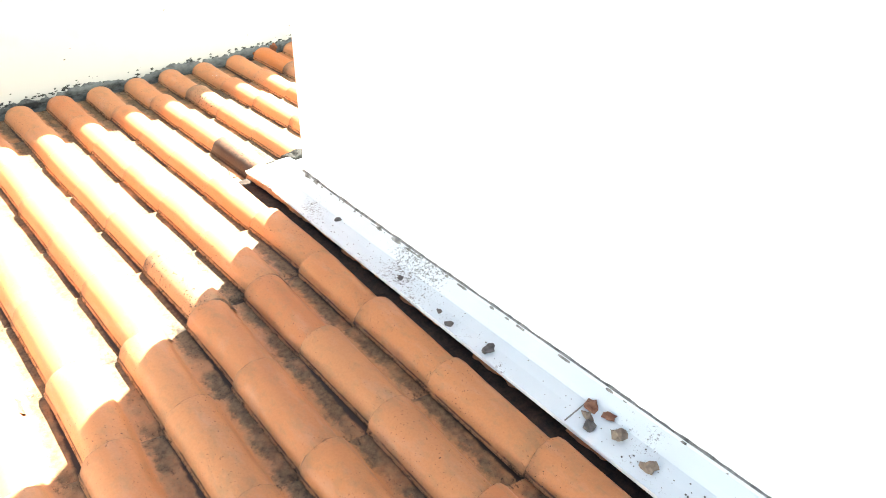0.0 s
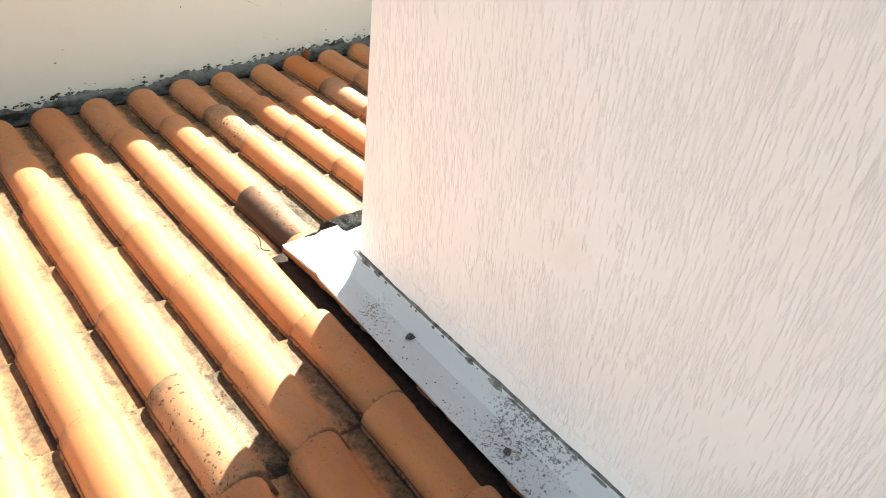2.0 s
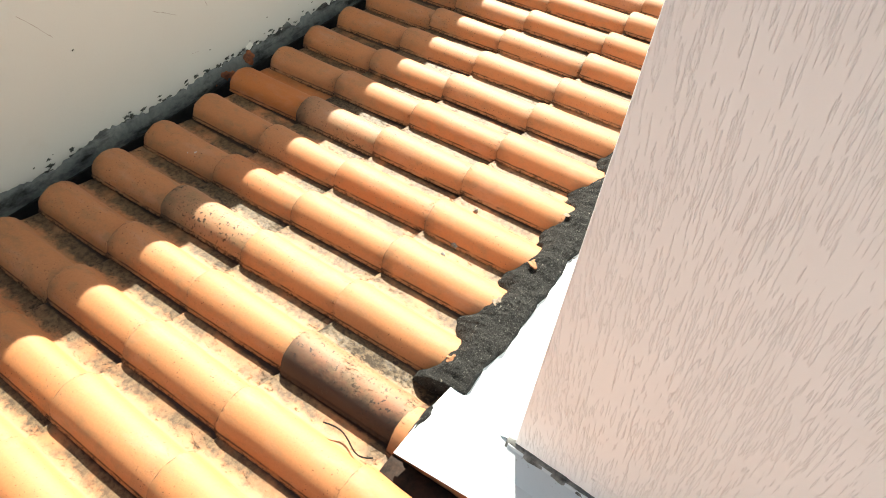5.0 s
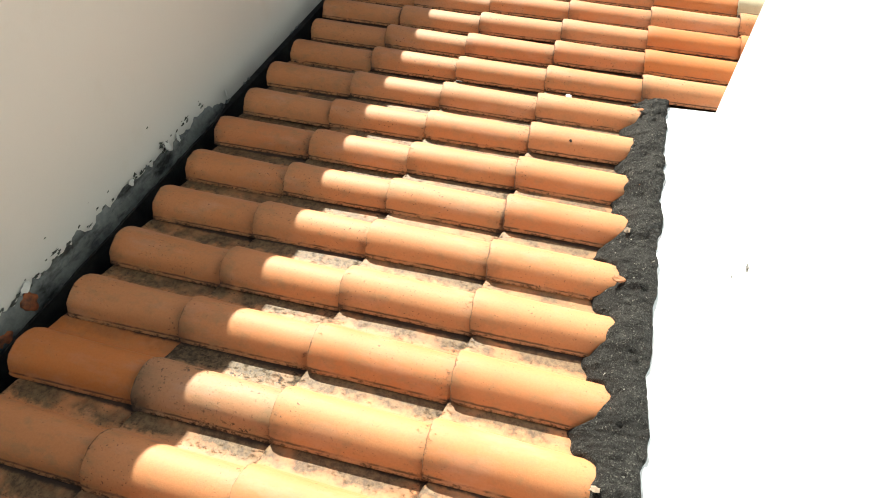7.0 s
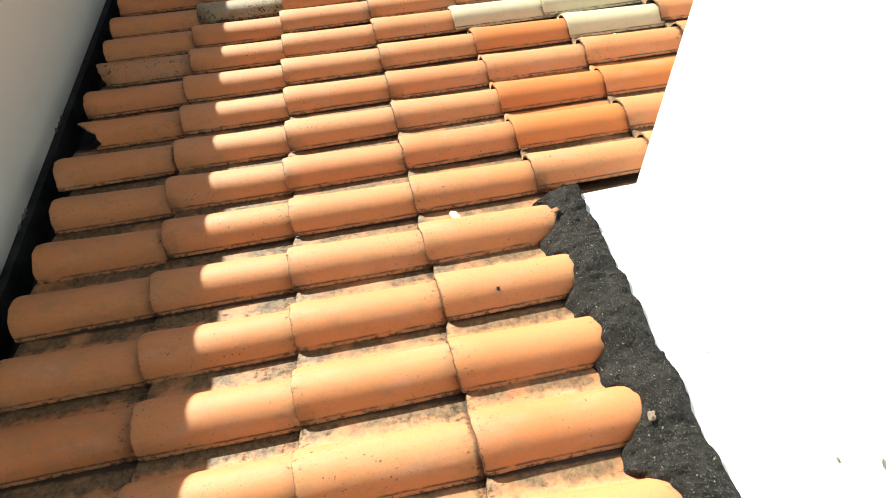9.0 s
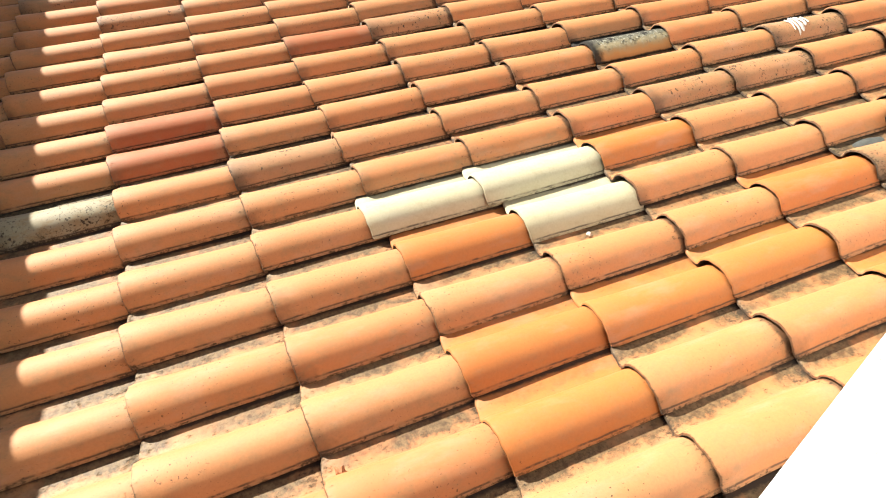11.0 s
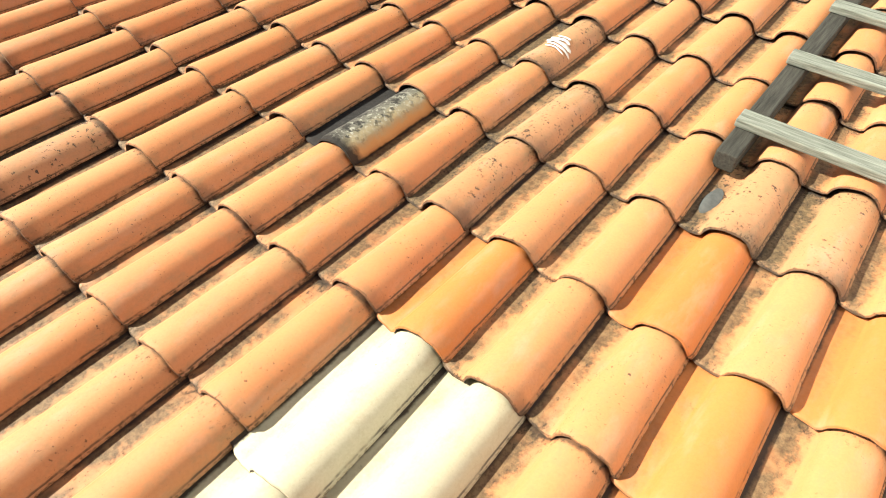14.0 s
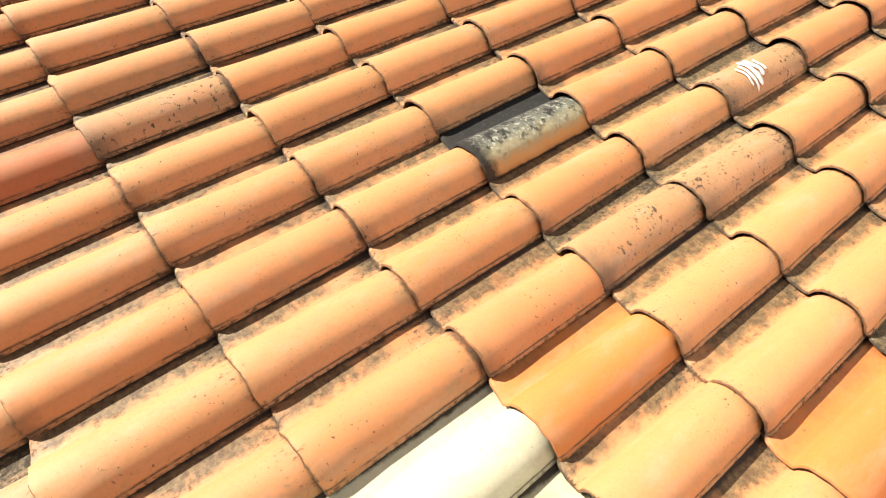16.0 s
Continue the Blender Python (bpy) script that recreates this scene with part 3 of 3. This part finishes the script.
# ---- bitumen mortar along the block's face ----
def mortar_mesh():
    bm = bmesh.new()
    prev = None
    for k in range(0, 450):
        x = 1.005 + k * 0.0050
        u = (x - FIRST + 0.0) % PITCH
        t = top_of(u) * 0.95
        barrel = t / 0.055
        jag = noise.noise(Vector((x * 9, 2.2, 0))) * 0.030 + noise.noise(Vector((x * 38, 5.2, 0))) * 0.012
        y0 = 2.252 + 0.006 * noise.noise(Vector((x * 7, 8, 0))) + 0.004 * noise.noise(Vector((x * 26, 8, 0)))
        y1 = 2.405 - 0.062 * barrel ** 0.7 + jag
        lobe = abs(math.sin(math.pi * (x - 1.05) / 0.21 + 0.9 * noise.noise(Vector((x * 3.1, 4, 0)))))
        y0 += 0.003 - 0.011 * lobe ** 0.6
        if x < 1.17:
            y0, y1 = 2.286, 2.304 + 0.3 * jag
        y0 -= 0.012 * max(0.0, noise.noise(Vector((x * 7, 0, 9)))) + 0.002 * noise.noise(Vector((x * 40, 0, 2)))
        y1 = max(y1, y0 + 0.016)
        ring = []
        for q in range(13):
            f = q / 12
            y = y0 + (y1 - y0) * f
            lift = (1 - f) ** 0.8
            low = t + 0.004
            z = low + (max(0.072 + 0.016 * max(0.0, 1 - (x - NEAR_X) / 0.35), low + 0.008) - low) * lift + 0.010 * math.sin(f * math.pi)
            z += 0.011 * lobe ** 0.5 * math.sin(f * math.pi) + 0.008 * noise.noise(Vector((x * 26, y * 34, 1))) + 0.006 * noise.noise(Vector((x * 80, y * 80, 4)))
            if x < 1.17:
                z = 0.5 * z + 0.5 * (low + 0.012)
            if q == 12:
                z = low - 0.012
            ring.append(bm.verts.new((x, y, z)))
        ring.insert(0, bm.verts.new((x, y0 - 0.005, 0.054 + 0.016 * max(0.0, 1 - (x - NEAR_X) / 0.35))))
        if prev:
            for i in range(len(ring) - 1):
                bm.faces.new((prev[i], prev[i + 1], ring[i + 1], ring[i]))
        prev = ring
    bmesh.ops.recalc_face_normals(bm, faces=bm.faces[:])
    return bm


mortar = piece("mortar_fillet", "lumpy black bitumen mortar sealing tile ends to the flashing", "mortar")
part("fillet", mortar_mesh(), TAR, mortar, smooth=True)


def lump(size, seed, flat=0.6, cuts=2, sharp=0.75):
    """A broken stone or chip."""
    bm = bmesh.new()
    bmesh.ops.create_icosphere(bm, subdivisions=cuts, radius=1.0)
    for v in bm.verts:
        n = v.co.normalized()
        v.co = n * (1 + sharp * noise.noise(n * 1.3 + Vector((seed * 3.7, 0, seed))) + 0.5 * sharp * noise.noise(n * 3.1 + Vector((0, seed, 0))))
        v.co = Vector((v.co.x * size, v.co.y * size * 0.75, v.co.z * size * flat))
    return bm


rnd_bits = random.Random(5)
for k in range(-1, 10):
    x = FIRST + k * PITCH + rnd_bits.uniform(0.015, 0.05)
    y = 2.328 + rnd_bits.uniform(-0.015, 0.02)
    part("mortar_chip", lump(rnd_bits.uniform(0.009, 0.016), k + 20, 0.28, 2, 0.9), (PLASTER_BIT, CHIP_CLAY)[k % 2], mortar, "broken tile chip set in mortar", pose(x, y - 0.012, 0.074, 12, 6, 50 * k))

# ---- mouldy cement along the gutter wall ----
def mould_mesh():
    bm = bmesh.new()
    prev = None
    for k in range(0, 900):
        x = -1.5 + k * 0.0115
        top = 0.042 - 0.080 * min(1.0, max(0.0, (x - 2.65) / 0.6)) + 0.045 * noise.noise(Vector((x * 4.0, 0, 0))) + 0.025 * noise.noise(Vector((x * 17, 3, 0))) + 0.022 * noise.noise(Vector((x * 52, 6, 0)))
        top = max(top, -0.06)
        d = 0.014 + 0.005 * noise.noise(Vector((x * 9, 1, 0))) + 0.002 * noise.noise(Vector((x * 40, 1, 0)))
        ring = [bm.verts.new(up(x, WALL_Y + 0.002, top + 0.004))]
        for q in range(7):
            f = q / 6
            h = top + (-0.085 - top) * f
            out = 0.0035 + d * math.sin(min(1.0, f * 1.5) * math.pi / 2) + 0.006 * f
            ring.append(bm.verts.new(up(x, WALL_Y - out - 0.002 * noise.noise(Vector((x * 50, h * 50, 2))), h)))
        if prev:
            for i in range(len(ring) - 1):
                bm.faces.new((prev[i], ring[i], ring[i + 1], prev[i + 1]))
        prev = ring
    return bm


# dark strip standing in for the shade below the cement fillet
part("trough_shade", box(bmesh.new(), -1.48, 9.6, 3.806, 3.845, -0.13, -0.022), GUTTER_DARK, gutter)
part("cement_fillet", mould_mesh(), WET_CEMENT, wall, "damp grey-green cement fillet black with mould", smooth=True)


def crack(points, width, seed):
    """A hairline crack in the wall's paint, through (x, height) points."""
    bm = bmesh.new()
    prev = None
    for (xa, ha), (xb, hb) in zip(points, points[1:]):
        for q in range(9):
            f = q / 8
            x, h = xa + (xb - xa) * f, ha + (hb - ha) * f
            x += 0.003 * noise.noise(Vector((x * 60, h * 60, seed)))
            h += 0.003 * noise.noise(Vector((h * 70, x * 50, seed + 3)))
            w = width * (0.35 + abs(noise.noise(Vector((x * 30, h * 30, seed + 7)))) * 1.6)
            ring = [bm.verts.new(up(x - w * 0.6, WALL_Y - 0.0012, h - w)), bm.verts.new(up(x + w * 0.6, WALL_Y - 0.0012, h + w))]
            if prev:
                bm.faces.new((prev[0], prev[1], ring[1], ring[0]))
            prev = ring
    bmesh.ops.recalc_face_normals(bm, faces=bm.faces[:])
    return bm


def blotch(cx, h, size, seed):
    """A ragged patch of mould or bare cement, 1.5 mm proud of the wall."""
    bm = bmesh.new()
    ring = []
    n = 18
    for i in range(n):
        a = 2 * math.pi * i / n
        r = size * (0.30 + 1.1 * abs(noise.noise(Vector((math.cos(a) * 1.7, math.sin(a) * 1.7, seed * 2.3)))) + 0.35 * noise.noise(Vector((math.cos(a) * 5, math.sin(a) * 5, seed))))
        r = max(r, size * 0.12)
        ring.append(up(cx + r * math.cos(a) * 1.5, WALL_Y - 0.0015, h + r * math.sin(a) * 0.8))
    mid = bm.verts.new(up(cx, WALL_Y - 0.0035, h))
    vs = [bm.verts.new(p) for p in ring]
    for i in range(n):
        bm.faces.new((mid, vs[(i + 1) % n], vs[i]))
    bmesh.ops.recalc_face_normals(bm, faces=bm.faces[:])
    return bm


patches = bmesh.new()
rnd_m = random.Random(21)
for k in range(190):
    x = rnd_m.uniform(-0.6, 2.9)
    h = 0.040 + 0.028 * abs(rnd_m.gauss(0, 1)) * (0.7 + 0.5 * noise.noise(Vector((x * 2.5, 9, 0)))) + 0.03 * noise.noise(Vector((x * 4.0, 0, 0)))
    one = blotch(x, h, rnd_m.uniform(0.003, 0.010) * (1.6 if h < 0.075 else 0.6), k)
    tmp = bpy.data.meshes.new("tmp")
    one.to_mesh(tmp)
    one.free()
    patches.from_mesh(tmp)
    bpy.data.meshes.remove(tmp)
tagged(part("mould_patches", patches, MOULD, wall, "ragged black mould spots above the fillet"), kind="stuff")
for k, (x, h, size) in enumerate(((1.355, 0.365, 0.006), (1.825, 0.13, 0.005), (0.80, 0.21, 0.006), (0.84, 0.26, 0.004), (2.6, 0.16, 0.006))):
    part("wall_spot", blotch(x, h, size, 400 + k), MOULD, wall)
CRACKS = (((1.993, 0.39), (1.935, 0.397), (1.887, 0.41), (1.861, 0.394), (1.848, 0.345), (1.859, 0.293)),
          ((1.646, 0.364), (1.684, 0.342), (1.73, 0.314)),
          ((1.745, 0.154), (1.774, 0.148)),
          ((3.519, 0.092), (3.489, 0.05), (3.456, 0.033)),
          ((1.249, 0.524), (1.28, 0.484), (1.316, 0.426)))
for k, points in enumerate(CRACKS):
    part("wall_crack", crack(points, 0.0009, k), CRACK_GREY, wall, "hairline crack in the cream paint")
for k, (x, h, size, lean) in enumerate(((1.985, 0.016, 0.034, 60), (1.875, -0.008, 0.040, 25), (1.80, -0.012, 0.026, 15))):
    bare = lump(size, 500 + k, 0.40, 3, 0.45)
    part("bare_brick_patch", bare, BARE_BRICK, wall, "bare orange brick showing through", Matrix.Translation(up(x, WALL_Y - 0.006, h)) @ pose(0, 0, 0, 90, lean, 0), smooth=True)
for k, (x, h, size) in enumerate(((2.00, 0.060, 0.016), (2.46, 0.052, 0.014), (2.66, 0.046, 0.020), (2.72, 0.040, 0.016), (3.04, 0.02, 0.016))):
    flake = lump(size, 520 + k, 0.12, 2, 0.7)
    part("paint_flake", flake, COPING, wall, "curled flake of peeling cream paint", Matrix.Translation(up(x, WALL_Y - 0.008, h)) @ pose(0, 0, 0, 78, 20 * k, 12))


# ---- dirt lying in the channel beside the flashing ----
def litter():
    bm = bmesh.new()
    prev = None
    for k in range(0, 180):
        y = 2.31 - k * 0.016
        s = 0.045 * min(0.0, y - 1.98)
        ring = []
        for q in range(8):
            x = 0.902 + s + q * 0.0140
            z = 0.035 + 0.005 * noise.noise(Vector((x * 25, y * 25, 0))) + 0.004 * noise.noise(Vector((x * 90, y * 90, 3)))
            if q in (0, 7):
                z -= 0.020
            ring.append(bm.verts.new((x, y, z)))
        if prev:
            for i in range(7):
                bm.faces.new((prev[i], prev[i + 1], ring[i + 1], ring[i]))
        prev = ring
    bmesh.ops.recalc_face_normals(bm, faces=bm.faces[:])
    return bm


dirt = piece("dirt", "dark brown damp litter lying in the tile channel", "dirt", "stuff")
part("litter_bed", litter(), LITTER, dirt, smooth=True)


# ---- ladder ----
ladder = piece("ladder", "weathered grey wooden roof ladder lying on the tiles", "ladder")


def timber(x0, x1, y0, y1, z0, z1, seed, m=None):
    bm = bmesh.new()
    box(bm, x0, x1, y0, y1, z0, z1)
    bevelled(bm, 0.004, 2)
    for v in bm.verts:
        v.co += noise.noise_vector(v.co * 9 + Vector((seed, 0, 0))) * 0.003
    if m:
        bmesh.ops.transform(bm, matrix=m, verts=bm.verts)
    return bm


part("rail", timber(4.050, 4.106, -1.75, 0.708, 0.030, 0.084, 1), WOOD_DARK, ladder, "dark damp timber rail")
part("rail", timber(3.462, 3.512, -1.75, 0.66, 0.028, 0.082, 2), WOOD_DARK, ladder, "dark damp timber rail")
for k in range(6):
    y = 0.515 - 0.405 * k
    lean = (0.5, 1.4, -1.2, 0.6, 1.0, -0.5)[k]
    m = pose(3.77, y + 0.036, 0, 0, 0, lean)
    part("rung", timber(-0.345, 0.342, -0.032, 0.032, 0.085, 0.110, 5 + k, m), WOOD_RUNG, ladder)


# ---- loose bits ----
def bit(name, label, category, size, seed, material, x, y, z, spin=0, flat=0.6, group=""):
    ob = part(name, lump(size, seed, flat), material, None, label, ROOF @ pose(x, y, z, 0, 0, spin))
    return tagged(ob, label, category, group)


FLASH_BITS = "grit on the flashing"
for k, (dx, y, size) in enumerate(((0.085, 1.745, 0.013), (0.125, 1.33, 0.012), (0.135, 1.13, 0.009), (0.150, 1.07, 0.013), (0.140, 0.92, 0.018))):
    bit("pebble", "small dark grey stone on the sheet-metal flashing", "stone", size, k, STONE, side_x(y) + 0.018 - dx, y, flash_z(y) + size * 0.35, 40 * k, 0.6, FLASH_BITS)
for k, (dx, y, size, mat, name, label) in enumerate((
        (0.135, 0.58, 0.018, STONE, "pebble", "round grey stone on the flashing"),
        (0.085, 0.615, 0.020, RUBBLE, "tile_fragment", "broken red tile fragment on the flashing"),
        (0.080, 0.565, 0.017, RUBBLE, "tile_fragment", "broken red tile fragment on the flashing"),
        (0.105, 0.515, 0.022, PLASTER_BIT, "plaster_fragment", "pale plaster fragment on the flashing"),
        (0.115, 0.60, 0.014, PLASTER_BIT, "plaster_fragment", "pale plaster fragment on the flashing"),
        (0.130, 0.42, 0.020, PLASTER_BIT, "plaster_fragment", "pale plaster fragment on the flashing"))):
    bit(name, label, "rubble", size, 30 + k, mat, side_x(y) + 0.018 - dx, y, flash_z(y) + size * 0.3, 63 * k, 0.5)
grit = bmesh.new()
rnd_g = random.Random(8)
for k in range(260):
    y = 2.05 - 1.9 * rnd_g.random()
    c = 0.10 + 0.03 * math.sin(y * 5)
    x = side_x(y) + 0.02 - min(0.15, max(0.06, rnd_g.gauss(c, 0.03)))
    r = rnd_g.choice((0.0010, 0.0014, 0.0018, 0.0026))
    bmesh.ops.create_icosphere(grit, subdivisions=1, radius=r, matrix=Matrix.Translation((x, y, flash_z(y) + r * 0.4)))
tagged(part("grit", grit, STONE, None, "scattered dark grit on the flashing", ROOF), "scattered dark grit on the flashing", "grit", kind="stuff")

bit("white_chip", "white plaster chip lying on a roof tile", "chip", 0.016, 71, WHITE_BIT, 3.262, 2.577, 0.035, 30, 0.25)
bit("white_chip", "white chip caught under a cream tile", "chip", 0.008, 72, WHITE_BIT, 4.045, 1.83, 0.026, 10, 0.5)
bit("tile_fragment", "small ochre clay fragment in a tile joint", "chip", 0.013, 73, CHIP_CLAY, 3.645, 2.642, 0.032, 10, 0.7)
slate = lump(0.062, 91, 0.04, 3, 0.12)
bmesh.ops.scale(slate, vec=(1.0, 0.42, 1.0), verts=slate.verts)
tagged(part("slate_chip", slate, SLATE, None, "", ROOF @ pose(4.050, 0.825, 0.0190, 0, 0, 88)), "flat dark grey slate chip lying in a tile channel", "chip")
bit("mortar_lump", "dark mortar crumb stuck to a tile", "mortar", 0.006, 74, TAR, 2.961, 2.533, 0.062, 10, 0.6)
bit("mortar_lump", "grey mortar crumb in a tile channel", "mortar", 0.008, 75, SEALANT, 1.735, 2.587, 0.022, 10, 0.7)
bit("mortar_lump", "grey mortar crumb in a tile channel", "mortar", 0.011, 76, SEALANT, 1.58, 2.557, 0.024, 80, 0.7)
bit("mortar_lump", "grey mortar crumb in a tile channel", "mortar", 0.009, 77, SEALANT, 1.531, 2.564, 0.024, 20, 0.7)
bit("white_chip", "small white pebble beside a splashed tile", "stone", 0.013, 78, WHITE_BIT, 4.775, 0.69, 0.03, 70, 0.6)
bit("white_chip", "small white pebble in a tile channel", "stone", 0.008, 79, WHITE_BIT, 4.964, 2.52, 0.024, 70, 0.6)
for k in range(26):
    y = 2.2 - 0.085 * k + rnd_g.uniform(-0.03, 0.03)
    bit("white_speck", "white paint flake in the dark channel", "paint flake", rnd_g.uniform(0.002, 0.006), 90 + k, WHITE_BIT, 0.935 + 0.045 * min(0, y - 1.98) + rnd_g.uniform(-0.03, 0.035), y, 0.028, 50 * k, 0.4, "flakes in the channel")


def splash():
    """White paint run over one barrel."""
    bm = bmesh.new()
    for k, (y, a, b, w) in enumerate(((0.485, 0.012, 0.105, 0.0085), (0.505, 0.006, 0.09, 0.006), (0.523, 0.02, 0.085, 0.004), (0.465, 0.03, 0.10, 0.0085), (0.447, 0.04, 0.085, 0.005))):
        prev = None
        for q in range(12):
            x = a + (b - a) * q / 11
            ww = w * (0.5 + 0.7 * abs(noise.noise(Vector((x * 40, k * 3, 0)))) + 0.3) * (1 if 0 < q < 11 else 0.3)
            z = top_of(x) + 0.0165 - 0.014 * (0.615 - y) / 0.3455
            yy = y + 0.006 * noise.noise(Vector((x * 30, k, 5)))
            ring = [bm.verts.new((x, yy - ww, z)), bm.verts.new((x, yy, z + 0.003)), bm.verts.new((x, yy + ww, z))]
            if prev:
                for i in range(2):
                    bm.faces.new((prev[i], ring[i], ring[i + 1], prev[i + 1]))
            prev = ring
    bmesh.ops.recalc_face_normals(bm, faces=bm.faces[:])
    return bm


tagged(part("paint_splash", splash(), WHITE_BIT, None, "", ROOF @ pose(FIRST + 17 * PITCH, 0.0, 0.004)), "white paint splash dried over a roof tile", "paint")


for x, y in ((1.423, 3.487), (1.433, 3.463)):
    bit("white_fleck", "white paint fleck dried on a clay tile", "paint fleck", 0.006, 140, WHITE_BIT, x, y, top_of(x - FIRST) + RAISE * (1 - (ROWS_Y[0] - y) / STEP) + 0.002, 30, 0.3, "flecks on a tile")


def pit(x, h, size, seed):
    """A chipped pit in the block's sunlit face: a dark broken bowl with a raised edge."""
    bm = lump(size, seed, 0.9, 2, 0.5)
    bmesh.ops.scale(bm, vec=(1.0, 0.35, 0.8), verts=bm.verts)
    part("wall_pit", bm, SEALANT, block, "small chipped hole in the render", Matrix.Translation(up(x, face_y(x), h)))


pit(2.33, 0.228, 0.011, 151)
pit(2.385, 0.140, 0.006, 152)


# ---- pipe through the block's side ----
def tube(points, radius, sides=14):
    bm = bmesh.new()
    prev = None
    pts = [Vector(p) for p in points]
    for i, p in enumerate(pts):
        d = (pts[min(i + 1, len(pts) - 1)] - pts[max(i - 1, 0)]).normalized()
        a = d.cross(Vector((0.3, 0.2, 1))).normalized()
        b = d.cross(a)
        ring = [bm.verts.new(p + (a * math.cos(t) + b * math.sin(t)) * radius) for t in (2 * math.pi * k / sides for k in range(sides))]
        if prev:
            for k in range(sides):
                bm.faces.new((prev[k], prev[(k + 1) % sides], ring[(k + 1) % sides], ring[k]))
        prev = ring
    return bm


pw = side_x(0.13)
pipe = piece("pipe", "pale plastic pipe leaving a rough hole in the block's wall", "pipe")
part("tube", tube([(pw + 0.05, 0.07, 0.10), (pw - 0.01, 0.09, 0.095), (pw - 0.04, 0.12, 0.085), (pw - 0.06, 0.155, 0.065)], 0.014), PIPE_WHITE, pipe, smooth=True)
part("hole_edge", lump(0.035, 210, 0.7, 3, 0.6), SEALANT, pipe, "broken dark plaster round the hole", pose(pw + 0.012, 0.085, 0.11))
part("hole_edge", lump(0.022, 211, 0.8, 3, 0.6), CHIP_CLAY, pipe, "bare orange brick in the hole", pose(pw - 0.004, 0.045, 0.10))
wire = [(0.955 + 0.012 * math.sin(k * 0.5), 2.48 - 0.012 * k, 0.045 - 0.02 * math.sin(k * 0.26)) for k in range(13)]
tagged(part("wire", tube(wire, 0.0018, 8), TAR, None, "", ROOF, True), "thin dark bent wire lying in the tile channel", "wire")

# ---- roof tiles, laid last ----
lay_tiles()
